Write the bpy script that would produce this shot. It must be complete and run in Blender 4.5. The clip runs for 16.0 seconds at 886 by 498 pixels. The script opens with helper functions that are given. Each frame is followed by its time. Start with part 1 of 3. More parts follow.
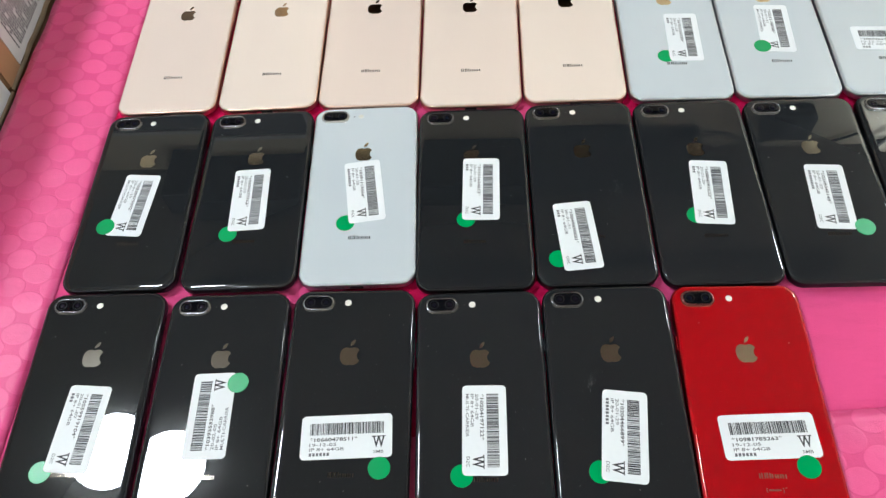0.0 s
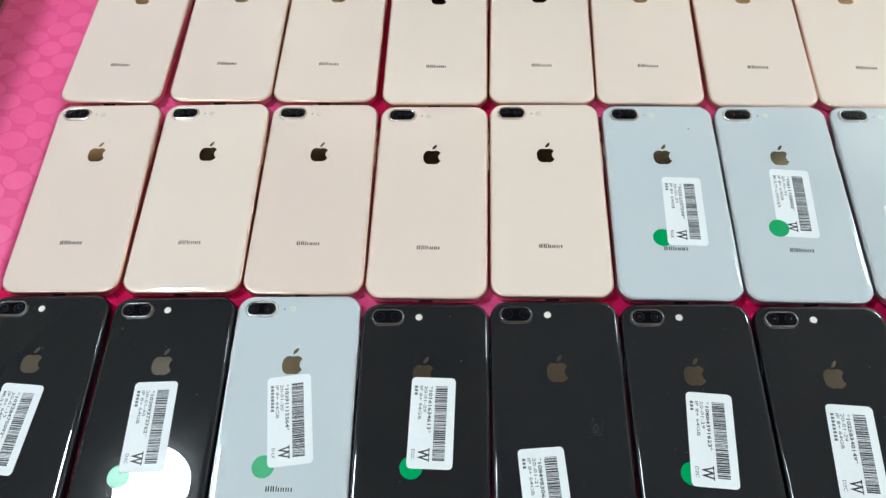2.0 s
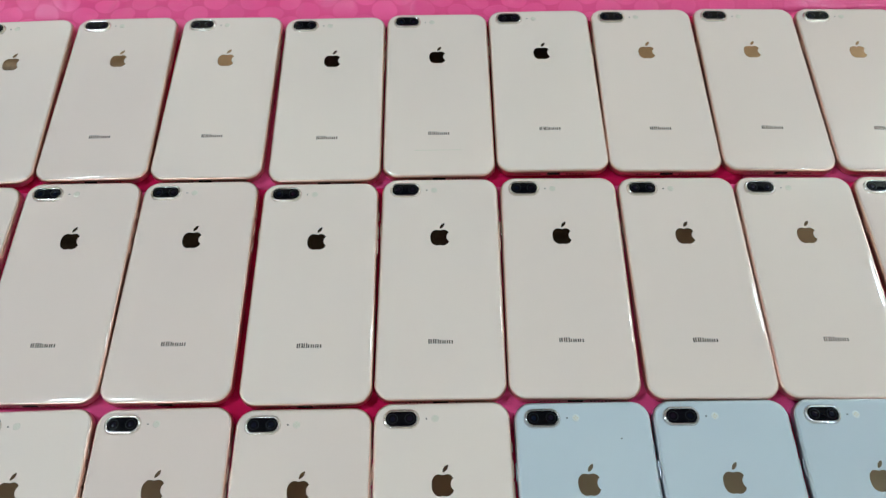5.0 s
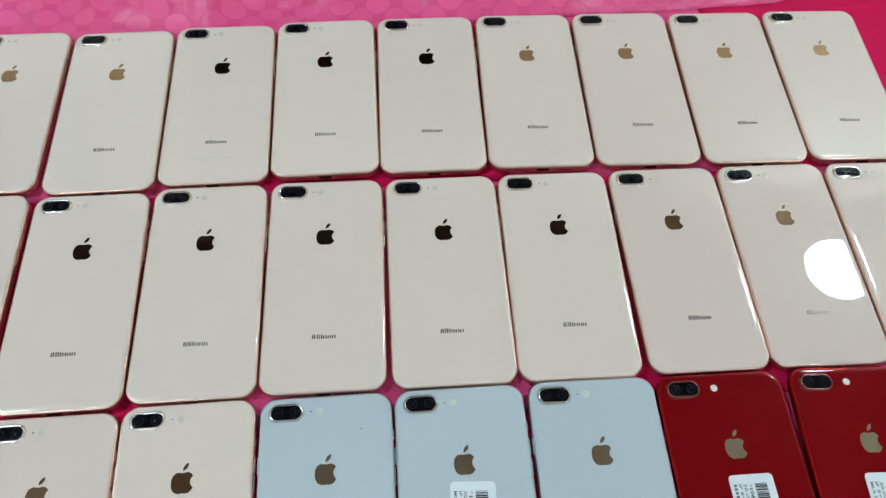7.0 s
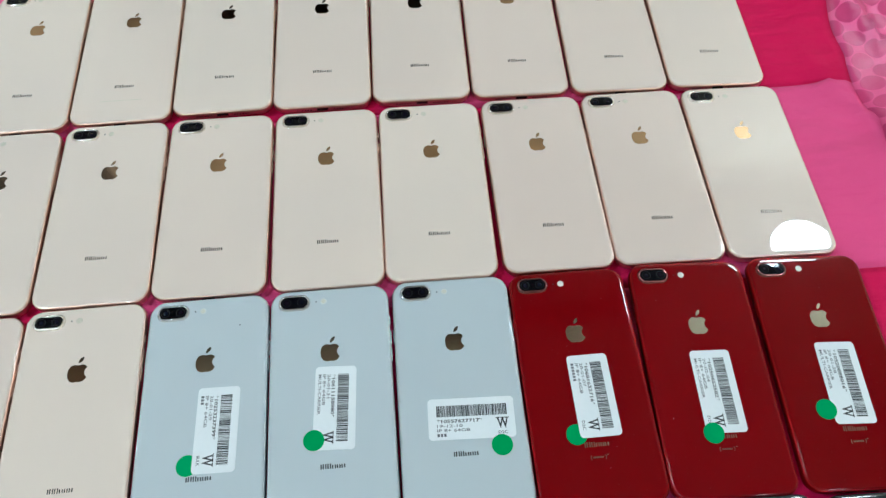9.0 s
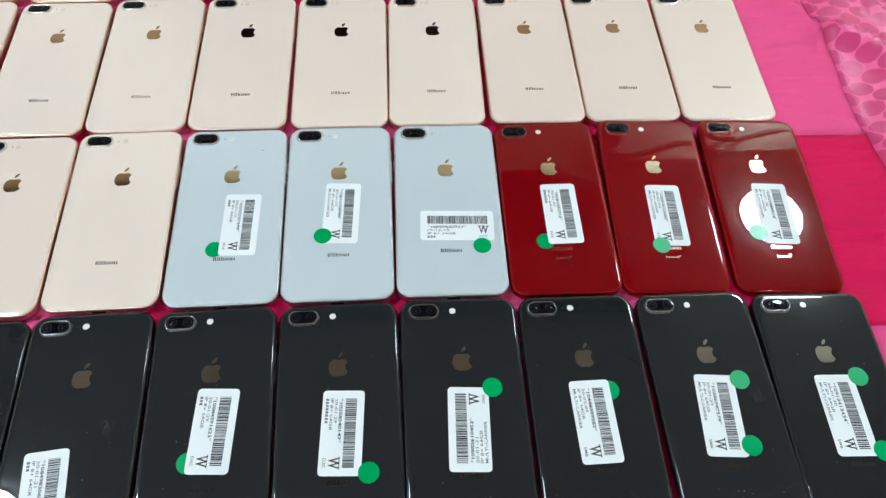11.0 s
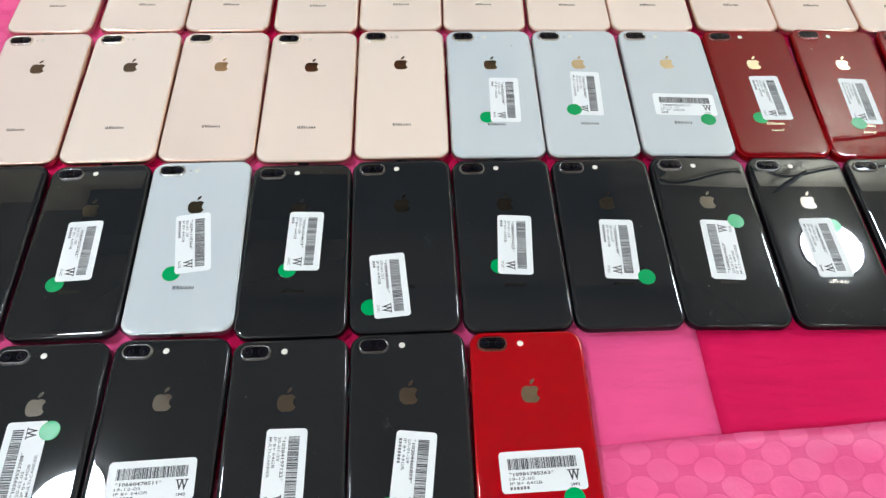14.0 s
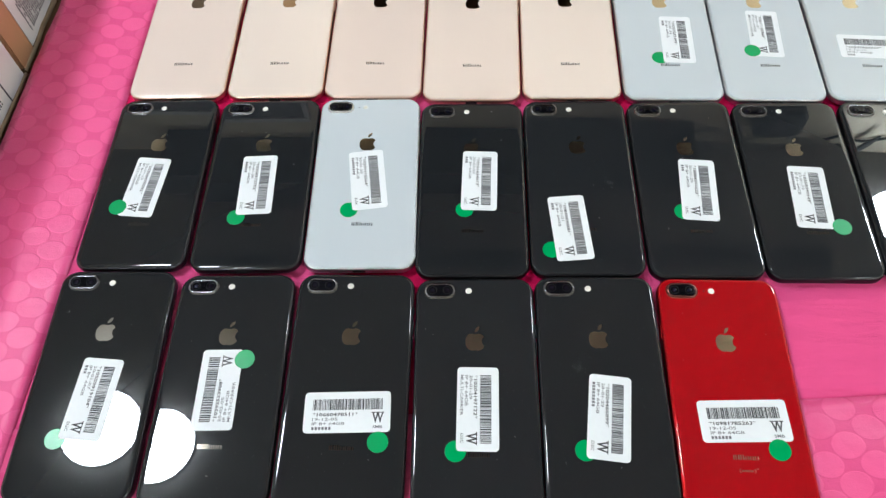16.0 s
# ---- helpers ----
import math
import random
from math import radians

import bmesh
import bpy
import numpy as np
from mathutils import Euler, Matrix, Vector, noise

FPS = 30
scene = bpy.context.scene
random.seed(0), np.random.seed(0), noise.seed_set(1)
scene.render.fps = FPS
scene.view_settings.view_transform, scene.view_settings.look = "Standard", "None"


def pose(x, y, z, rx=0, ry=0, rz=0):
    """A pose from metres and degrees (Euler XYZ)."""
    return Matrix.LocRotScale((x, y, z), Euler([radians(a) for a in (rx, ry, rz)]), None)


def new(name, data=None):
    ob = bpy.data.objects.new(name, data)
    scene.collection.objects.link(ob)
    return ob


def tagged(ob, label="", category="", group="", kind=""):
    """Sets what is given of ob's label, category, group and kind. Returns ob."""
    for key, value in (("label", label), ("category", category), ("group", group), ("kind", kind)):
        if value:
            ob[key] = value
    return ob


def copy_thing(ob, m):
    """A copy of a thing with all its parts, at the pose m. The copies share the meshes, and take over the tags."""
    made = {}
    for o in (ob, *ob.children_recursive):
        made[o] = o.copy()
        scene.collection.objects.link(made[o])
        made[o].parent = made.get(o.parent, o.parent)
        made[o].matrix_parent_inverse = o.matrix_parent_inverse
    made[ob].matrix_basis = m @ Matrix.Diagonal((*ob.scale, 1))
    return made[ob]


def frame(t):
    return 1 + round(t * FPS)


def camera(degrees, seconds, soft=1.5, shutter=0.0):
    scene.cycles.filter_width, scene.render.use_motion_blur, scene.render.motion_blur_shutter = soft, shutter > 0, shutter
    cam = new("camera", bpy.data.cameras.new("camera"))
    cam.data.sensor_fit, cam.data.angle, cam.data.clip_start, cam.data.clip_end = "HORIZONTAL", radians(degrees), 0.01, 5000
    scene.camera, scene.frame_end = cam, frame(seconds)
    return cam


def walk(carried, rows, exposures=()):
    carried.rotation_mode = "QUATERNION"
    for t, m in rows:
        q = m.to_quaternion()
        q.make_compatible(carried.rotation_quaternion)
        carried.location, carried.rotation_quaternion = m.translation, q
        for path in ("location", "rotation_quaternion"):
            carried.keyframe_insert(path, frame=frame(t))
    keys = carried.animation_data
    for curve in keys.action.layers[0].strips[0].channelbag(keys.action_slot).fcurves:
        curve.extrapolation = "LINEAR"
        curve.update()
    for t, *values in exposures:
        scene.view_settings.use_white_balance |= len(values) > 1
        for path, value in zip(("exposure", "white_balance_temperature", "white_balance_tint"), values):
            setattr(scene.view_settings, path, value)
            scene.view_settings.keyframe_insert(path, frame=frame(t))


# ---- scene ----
# ================= camera and walk =================
cam = camera(61.87, 16.0, soft=1.4)
PATH = [
    (0, 0.0110, -0.0108, 0.4342, 31.96, 3.11, 1.27),
    (0.5, 0.0239, 0.0114, 0.4378, 32.04, 2.95, 1.28),
    (1, 0.0316, 0.0541, 0.4409, 31.89, 2.89, 1.46),
    (1.5, 0.0380, 0.1157, 0.4406, 30.79, 2.43, 1.76),
    (2, 0.0341, 0.1801, 0.4332, 29.75, 1.97, 2.15),
    (2.5, 0.0336, 0.2481, 0.4298, 28.60, 1.56, 2.44),
    (3, 0.0265, 0.3008, 0.4318, 28.09, 1.29, 2.78),
    (3.2, 0.0260, 0.3210, 0.4320, 28.16, 1.48, 2.87),
    (5.3, 0.1035, 0.4136, 0.4323, 29.70, 0.10, -1.74),
    (5.5, 0.1182, 0.4120, 0.4318, 29.82, -0.19, -2.55),
    (6, 0.1512, 0.4055, 0.4318, 30.11, -0.98, -3.85),
    (6.5, 0.1786, 0.4005, 0.4365, 30.26, -1.66, -4.22),
    (7, 0.2124, 0.3926, 0.4452, 30.29, -1.36, -4.23),
    (7.5, 0.2444, 0.3846, 0.4452, 29.97, -1.14, -4.01),
    (8, 0.2680, 0.3709, 0.4525, 29.93, -0.90, -3.83),
    (8.5, 0.2881, 0.3415, 0.4579, 30.26, -0.25, -4.79),
    (9, 0.2995, 0.3073, 0.4607, 30.38, -0.06, -5.32),
    (9.2, 0.3014, 0.2891, 0.4601, 30.57, -0.28, -5.17),
    (11.3, 0.2830, 0.1201, 0.4567, 32.85, -1.59, -3.30),
    (11.5, 0.2770, 0.1076, 0.4576, 32.75, -1.57, -3.20),
    (12, 0.2548, 0.0710, 0.4611, 32.91, -1.53, -2.48),
    (12.5, 0.2217, 0.0354, 0.4641, 33.16, -1.73, -1.67),
    (13, 0.1864, 0.0037, 0.4617, 33.74, -1.22, -1.72),
    (13.5, 0.1435, -0.0119, 0.4652, 33.80, -0.78, -1.77),
    (14, 0.0978, -0.0189, 0.4719, 34.22, -0.96, -1.47),
    (14.5, 0.0678, -0.0225, 0.4760, 33.77, -0.20, -0.72),
    (15, 0.0469, -0.0295, 0.4722, 33.12, 1.08, 0.04),
    (15.5, 0.0255, -0.0335, 0.4622, 32.19, 1.50, 0.94),
    (16, 0.0063, -0.0234, 0.4556, 31.02, 1.66, 2.19),
]
EXPOSURES = [
    (0, -0.1, 5800, 3), (1.5, -0.15, 5700, 1), (2.5, -0.31, 5350, -3), (3.2, -0.54, 5250, -5),
    (5.3, -0.55, 5220, -4.6), (8.5, -0.45, 5180, -5.6), (9.2, -0.38, 5250, -5), (11.3, -0.12, 5450, -0.5), (12.5, -0.1, 5650, 4), (16, -0.1, 5750, 4),
]
walk(cam, [(t, pose(*p)) for t, *p in PATH], EXPOSURES)

# ================= light =================
world = bpy.data.worlds.new("world")
world.use_nodes = True
world.node_tree.nodes["Background"].inputs[0].default_value = (0.8, 0.9, 1.0, 1)
world.node_tree.nodes["Background"].inputs[1].default_value = 0.02
scene.world = world
LAMP_STRENGTH = 174.0
LAMP_COLOUR = (0.960, 0.972, 0.978, 1)
CEILING_Z = 2.0
# last two lamps are added out of view, for light on the phones' near edges
LAMP_PLACES = [(-1.07, 0.70), (1.85, 1.62), (-1.07, -1.85), (1.85, -1.55)]
LAMP_RADIUS = 0.126
LAMP_SAG = 0.030


# ================= materials =================
def material(name):
    m = bpy.data.materials.new(name)
    m.use_nodes = True
    nt = m.node_tree
    return m, nt, nt.nodes["Principled BSDF"]


def node(nt, kind, **props):
    n = nt.nodes.new(kind)
    for k, v in props.items():
        if k in n.inputs.keys():
            n.inputs[k].default_value = v
    return n


def math_node(nt, op, a, b=None, c=None):
    n = nt.nodes.new("ShaderNodeMath")
    n.operation = op
    for k, v in enumerate((a, b, c)):
        if v is None:
            continue
        if isinstance(v, (int, float)):
            n.inputs[k].default_value = v
        else:
            nt.links.new(v, n.inputs[k])
    return n.outputs[0]


def mix_colour(nt, fac, a, b):
    n = nt.nodes.new("ShaderNodeMix")
    n.data_type = "RGBA"
    for sock, v in ((n.inputs[0], fac), (n.inputs[6], a), (n.inputs[7], b)):
        if isinstance(v, (int, float)):
            sock.default_value = v
        elif isinstance(v, tuple):
            sock.default_value = (*v, 1) if len(v) == 3 else v
        else:
            nt.links.new(v, sock)
    return n.outputs[2]


def ramp(nt, fac, low, high):
    n = nt.nodes.new("ShaderNodeMapRange")
    n.clamp = True
    nt.links.new(fac, n.inputs[0])
    n.inputs[1].default_value, n.inputs[2].default_value = low, high
    return n.outputs[0]


def noise_of(nt, scale, detail=4.0, vector=None):
    n = node(nt, "ShaderNodeTexNoise", Scale=scale, Detail=detail)
    if vector is None:
        vector = nt.nodes.new("ShaderNodeTexCoord").outputs["Object"]
    nt.links.new(vector, n.inputs["Vector"])
    return n.outputs["Fac"]


def bump(nt, bsdf, height, strength, distance):
    b = node(nt, "ShaderNodeBump", Strength=strength, Distance=distance)
    nt.links.new(height, b.inputs["Height"])
    nt.links.new(b.outputs[0], bsdf.inputs["Normal"])


def back_glass(name, colour, tint, rough, ior=1.5):
    """Glossy printed glass with a faint film of finger marks; tint varies a little from phone to phone."""
    m, nt, p = material(name)
    rnd = nt.nodes.new("ShaderNodeObjectInfo").outputs["Random"]
    smear = noise_of(nt, 38, 6)
    fine = noise_of(nt, 900, 2)
    c = mix_colour(nt, rnd, colour, tint)
    nt.links.new(mix_colour(nt, math_node(nt, "MULTIPLY", ramp(nt, fine, 0.72, 0.8), 0.10), c, (0.5, 0.5, 0.5)), p.inputs["Base Color"])
    nt.links.new(math_node(nt, "MULTIPLY_ADD", ramp(nt, smear, 0.45, 0.75), 0.018, rough), p.inputs["Roughness"])
    p.inputs["IOR"].default_value = ior
    return m


def metal(name, colour, rough, grain=600):
    m, nt, p = material(name)
    p.inputs["Base Color"].default_value = (*colour, 1)
    p.inputs["Metallic"].default_value = 1.0
    nt.links.new(math_node(nt, "MULTIPLY_ADD", noise_of(nt, grain), 0.05, rough), p.inputs["Roughness"])
    return m


def plain(name, colour, rough, vary=0.08, scale=60, height=0.0):
    m, nt, p = material(name)
    n = noise_of(nt, scale, 5)
    dark = tuple(v * (1 - vary) for v in colour)
    light = tuple(min(1, v * (1 + vary)) for v in colour)
    nt.links.new(mix_colour(nt, n, dark, light), p.inputs["Base Color"])
    p.inputs["Roughness"].default_value = rough
    if height:
        bump(nt, p, noise_of(nt, scale * 6, 3), 0.5, height)
    return m


GLASS = {
    # gold tints spread wider: the colour imitates reflections that differ with each phone's tilt
    "gold": back_glass("gold_glass", (0.79, 0.645, 0.568), (0.84, 0.712, 0.622), 0.008),
    "silver": back_glass("silver_glass", (0.562, 0.610, 0.650), (0.597, 0.645, 0.685), 0.008),
    "black": back_glass("black_glass", (0.0124, 0.0140, 0.0162), (0.0165, 0.0184, 0.0214), 0.008),
    "red": back_glass("red_glass", (0.165, 0.0002, 0.002), (0.19, 0.0003, 0.003), 0.008, 1.36),
    "scarlet": back_glass("scarlet_glass", (0.37, 0.0002, 0.004), (0.40, 0.0003, 0.005), 0.008),
}
FRAME = {
    "gold": metal("gold_aluminium", (0.74, 0.52, 0.43), 0.30),
    "silver": metal("silver_aluminium", (0.55, 0.57, 0.60), 0.34),
    "black": metal("dark_aluminium", (0.035, 0.035, 0.04), 0.34),
    "red": metal("red_aluminium", (0.36, 0.008, 0.012), 0.32),
}
EMBLEM = {
    "gold": metal("gold_mirror_print", (0.40, 0.27, 0.17), 0.03),
    "silver": metal("silver_mirror_print", (0.74, 0.66, 0.48), 0.06),
    "black": metal("grey_mirror_print", (0.40, 0.37, 0.32), 0.07),
    "red": metal("pale_mirror_print", (0.90, 0.82, 0.62), 0.09),
}
WORDMARK = {
    "gold": metal("wordmark_gold", (0.030, 0.024, 0.020), 0.12),
    "silver": metal("wordmark_silver", (0.07, 0.068, 0.062), 0.12),
    "black": metal("wordmark_dim", (0.17, 0.145, 0.12), 0.04),
    "red": metal("wordmark_pale", (0.80, 0.66, 0.56), 0.10),
}
CHROME = {
    "gold": metal("gold_camera_ring", (0.80, 0.74, 0.70), 0.20),
    "silver": metal("silver_camera_ring", (0.62, 0.63, 0.66), 0.20),
    "black": metal("dark_camera_ring", (0.19, 0.19, 0.205), 0.20),
    "red": metal("red_camera_ring", (0.25, 0.09, 0.09), 0.22),
}
LENS_GLASS = back_glass("lens_glass", (0.003, 0.003, 0.004), (0.004, 0.004, 0.006), 0.01)
LENS_GLASS.node_tree.nodes["Principled BSDF"].inputs["Specular IOR Level"].default_value = 0.13
LENS_DOME = back_glass("lens_dome", (0.004, 0.006, 0.014), (0.010, 0.006, 0.012), 0.02)
LENS_DOME.node_tree.nodes["Principled BSDF"].inputs["Specular IOR Level"].default_value = 0.14
LENS_RING = plain("lens_ring", (0.006, 0.006, 0.008), 0.30)
LENS_RING.node_tree.nodes["Principled BSDF"].inputs["Specular IOR Level"].default_value = 0.12
FLASH_WHITE = plain("flash_lens_white", (0.85, 0.82, 0.76), 0.15)
FLASH_TINTED = {
    "gold": plain("flash_lens_gold", (0.74, 0.66, 0.56), 0.12),
    "silver": plain("flash_lens_silver", (0.72, 0.74, 0.72), 0.12),
    "black": FLASH_WHITE,
    "red": FLASH_WHITE,
}
DIODE = plain("diode_yellow", (0.62, 0.57, 0.44), 0.3)
for table_of in (FRAME, EMBLEM, WORDMARK, CHROME, FLASH_TINTED):
    table_of["scarlet"] = table_of["red"]
HOLE = plain("black_hole", (0.01, 0.01, 0.01), 0.7)
BUTTON = FRAME
PAPER = plain("label_paper", (0.86, 0.88, 0.905), 0.62, 0.03, 300, 0.00003)
PAPER.node_tree.nodes["Principled BSDF"].inputs["Specular IOR Level"].default_value = 0.25
INK = plain("label_ink", (0.03, 0.03, 0.035), 0.5)
INK_GREY = plain("label_ink_grey", (0.12, 0.12, 0.14), 0.5)
DOT_GREEN = plain("dot_green", (0.002, 0.34, 0.09), 0.28, 0.06, 250, 0.00002)
DUST = plain("dust_fleck", (0.5, 0.5, 0.5), 0.8)


def cotton(name, colour, sheen):
    """Satin cotton with a fine weave and faint creases."""
    m, nt, p = material(name)
    co = nt.nodes.new("ShaderNodeTexCoord").outputs["Object"]
    large = noise_of(nt, 9, 4, co)
    dark = tuple(v * 0.90 for v in colour)
    light = tuple(min(1, v * 1.08) for v in colour)
    nt.links.new(mix_colour(nt, large, dark, light), p.inputs["Base Color"])
    p.inputs["Roughness"].default_value = 0.7
    p.inputs["Specular IOR Level"].default_value = 0.18
    p.inputs["Sheen Weight"].default_value = sheen
    p.inputs["Sheen Roughness"].default_value = 0.4
    stretch = nt.nodes.new("ShaderNodeMapping")
    stretch.inputs["Scale"].default_value = (6, 17, 1)
    nt.links.new(co, stretch.inputs["Vector"])
    crease = noise_of(nt, 1.0, 2.5, stretch.outputs[0])
    weave = noise_of(nt, 1800, 2, co)
    fine = noise_of(nt, 2.6, 4, stretch.outputs[0])
    h = math_node(nt, "ADD", math_node(nt, "MULTIPLY_ADD", weave, 0.02, crease), math_node(nt, "MULTIPLY", fine, 0.22))
    bump(nt, p, h, 1.0, 0.030)
    return m


def bubble_cotton(name, ground_a, ground_b, disc_a, disc_b):
    """The border weave: staggered oval discs on a satin ground; swapped colours give the east strip its flipped sheen.
    """
    m, nt, p = material(name)
    co = nt.nodes.new("ShaderNodeTexCoord").outputs["Object"]
    warp = node(nt, "ShaderNodeTexNoise", Scale=14.0, Detail=2.0)
    nt.links.new(co, warp.inputs["Vector"])
    va = nt.nodes.new("ShaderNodeVectorMath")
    va.operation = "MULTIPLY_ADD"
    nt.links.new(warp.outputs["Color"], va.inputs[0])
    va.inputs[1].default_value = (0.007, 0.007, 0)
    nt.links.new(co, va.inputs[2])
    sep = nt.nodes.new("ShaderNodeSeparateXYZ")
    nt.links.new(va.outputs[0], sep.inputs[0])
    ax, ay, rx, ry = 0.0308, 0.0236, 0.0103, 0.0083
    cells = []
    for off in (0.0, 0.5):
        u = math_node(nt, "ADD", math_node(nt, "MULTIPLY_ADD", sep.outputs[0], 1 / ax, 0.728), off)
        v = math_node(nt, "ADD", math_node(nt, "MULTIPLY_ADD", sep.outputs[1], 1 / ay, 0.483), off)
        du = math_node(nt, "MULTIPLY", math_node(nt, "SUBTRACT", math_node(nt, "FRACT", u), 0.5), ax / rx)
        dv = math_node(nt, "MULTIPLY", math_node(nt, "SUBTRACT", math_node(nt, "FRACT", v), 0.5), ay / ry)
        d = math_node(nt, "SQRT", math_node(nt, "ADD", math_node(nt, "MULTIPLY", du, du), math_node(nt, "MULTIPLY", dv, dv)))
        tone = math_node(nt, "FRACT", math_node(nt, "MULTIPLY", math_node(nt, "SINE", math_node(nt, "ADD",
            math_node(nt, "MULTIPLY", math_node(nt, "FLOOR", u), 12.99 + off), math_node(nt, "MULTIPLY", math_node(nt, "FLOOR", v), 78.23))), 43.7))
        cells.append((d, tone))
    d = math_node(nt, "MINIMUM", cells[0][0], cells[1][0])
    first = math_node(nt, "LESS_THAN", cells[0][0], cells[1][0])
    tone = math_node(nt, "ADD", math_node(nt, "MULTIPLY", first, cells[0][1]), math_node(nt, "MULTIPLY", math_node(nt, "SUBTRACT", 1.0, first), cells[1][1]))
    disc = math_node(nt, "SUBTRACT", 1.0, ramp(nt, d, 0.94, 1.03))
    ground = mix_colour(nt, noise_of(nt, 8, 4, co), ground_a, ground_b)
    pale = mix_colour(nt, tone, disc_a, disc_b)
    nt.links.new(mix_colour(nt, disc, ground, pale), p.inputs["Base Color"])
    nt.links.new(math_node(nt, "MULTIPLY_ADD", disc, -0.08, 0.42), p.inputs["Roughness"])
    p.inputs["Sheen Weight"].default_value = 0.02
    p.inputs["Specular IOR Level"].default_value = 0.45
    weave = noise_of(nt, 1500, 2, co)
    h = math_node(nt, "ADD", math_node(nt, "MULTIPLY_ADD", weave, 0.08, math_node(nt, "MULTIPLY", disc, 0.07)), noise_of(nt, 26, 5, co))
    bump(nt, p, h, 0.8, 0.0024)
    return m


PINK = cotton("pink_cotton", (0.89, 0.095, 0.302), 0.02)
MAGENTA = cotton("magenta_cotton", (0.72, 0.001, 0.098), 0.0)
PINK_LOW, PINK_MID, PINK_HIGH, PINK_TOP = (0.755, 0.070, 0.240), (0.815, 0.084, 0.268), (0.82, 0.096, 0.288), (0.885, 0.118, 0.328)
BUBBLE = bubble_cotton("disc_damask_face", PINK_LOW, PINK_MID, PINK_HIGH, PINK_TOP)
# same damask; its flipped sheen in the east is put into swapped colours
BUBBLE_SHEEN = bubble_cotton("disc_damask_sheen_swap", (0.82, 0.112, 0.315), (0.88, 0.130, 0.345), (0.60, 0.048, 0.190), (0.67, 0.060, 0.215))


def wood(name, a, b):
    m, nt, p = material(name)
    co = nt.nodes.new("ShaderNodeTexCoord").outputs["Object"]
    mp = nt.nodes.new("ShaderNodeMapping")
    mp.inputs["Scale"].default_value = (60, 4, 4)
    nt.links.new(co, mp.inputs["Vector"])
    g = noise_of(nt, 1.0, 6, mp.outputs[0])
    nt.links.new(mix_colour(nt, g, a, b), p.inputs["Base Color"])
    p.inputs["Roughness"].default_value = 0.45
    bump(nt, p, g, 0.3, 0.0005)
    return m


WOOD = wood("brown_wood", (0.10, 0.045, 0.015), (0.22, 0.11, 0.04))
CARDBOARD = plain("brown_cardboard", (0.42, 0.24, 0.13), 0.75, 0.15, 35, 0.0002)
BOX_PAPER = plain("box_label_paper", (0.74, 0.72, 0.73), 0.55, 0.06, 20, 0.0001)
BOX_INK = plain("box_label_ink", (0.05, 0.04, 0.06), 0.6)
TAPE = plain("brown_tape", (0.50, 0.27, 0.15), 0.35, 0.08, 20)
PLASTIC_FILM = plain("clear_film_edge", (0.34, 0.25, 0.16), 0.25, 0.4, 80)
WALL_PAINT = plain("wall_paint", (0.88, 0.80, 0.63), 0.8, 0.05, 6, 0.0003)
CEILING_PAINT = plain("ceiling_paint", (0.32, 0.31, 0.29), 0.85, 0.05, 5, 0.0003)
FLOOR_TILE = plain("floor_tile", (0.38, 0.34, 0.30), 0.4, 0.1, 8)
NEAR_BLACK = plain("dark_trim_and_unlit_corridor", (0.05, 0.05, 0.05), 0.8, 0.1, 6)
BOARD_GREY = plain("board_grey", (0.20, 0.20, 0.21), 0.6, 0.06, 12, 0.0002)
LAMP_RIM = plain("lamp_rim_white", (0.8, 0.8, 0.8), 0.4)
m, nt, p = material("lamp_diffuser")
p.inputs["Base Color"].default_value = (0.9, 0.9, 0.9, 1)
p.inputs["Emission Color"].default_value = LAMP_COLOUR
p.inputs["Emission Strength"].default_value = LAMP_STRENGTH
DIFFUSER = m



# ================= mesh helpers =================
def mesh_of(name, bm, mat, smooth=True):
    me = bpy.data.meshes.new(name)
    bmesh.ops.recalc_face_normals(bm, faces=bm.faces)
    bm.to_mesh(me)
    bm.free()
    me.materials.append(mat)
    if smooth:
        me.polygons.foreach_set("use_smooth", [True] * len(me.polygons))
    return me


def part(name, bm, mat, parent, label="", smooth=False, at=None):
    me = bm if isinstance(bm, bpy.types.Mesh) else mesh_of(name, bm, mat, smooth)
    ob = new(name, me)
    ob.parent = parent
    if at is not None:
        ob.matrix_basis = at
    if label:
        ob["label"] = label
    return ob


def add_box(bm, x0, x1, y0, y1, z0, z1, bevel=0.0):
    r = bmesh.ops.create_cube(bm, size=1.0, matrix=Matrix.Translation(((x0 + x1) / 2, (y0 + y1) / 2, (z0 + z1) / 2)) @ Matrix.Diagonal((x1 - x0, y1 - y0, z1 - z0, 1)))
    if bevel:
        vs = set(r["verts"])
        bmesh.ops.bevel(bm, geom=[e for e in bm.edges if set(e.verts) <= vs], offset=bevel, segments=2, affect="EDGES", profile=0.5)
    return bm


def rounded_outline(hx, hy, r, n):
    """Points of a rounded rectangle, anticlockwise, n segments a corner."""
    out = []
    for cx, cy, a0 in ((hx - r, hy - r, 0), (-hx + r, hy - r, 90), (-hx + r, -hy + r, 180), (hx - r, -hy + r, 270)):
        for k in range(n + 1):
            a = radians(a0 + 90 * k / n)
            out.append((cx + r * math.cos(a), cy + r * math.sin(a)))
    return out


def add_lathe(bm, rings, cap_low, cap_high):
    """Loops of points (x, y, z), one ring above the other."""
    loops = [[bm.verts.new(p) for p in ring] for ring in rings]
    n = len(loops[0])
    for a, b in zip(loops, loops[1:]):
        for k in range(n):
            bm.faces.new((a[k], a[(k + 1) % n], b[(k + 1) % n], b[k]))
    if cap_low:
        bm.faces.new(loops[0][::-1])
    if cap_high:
        bm.faces.new(loops[-1])
    return bm


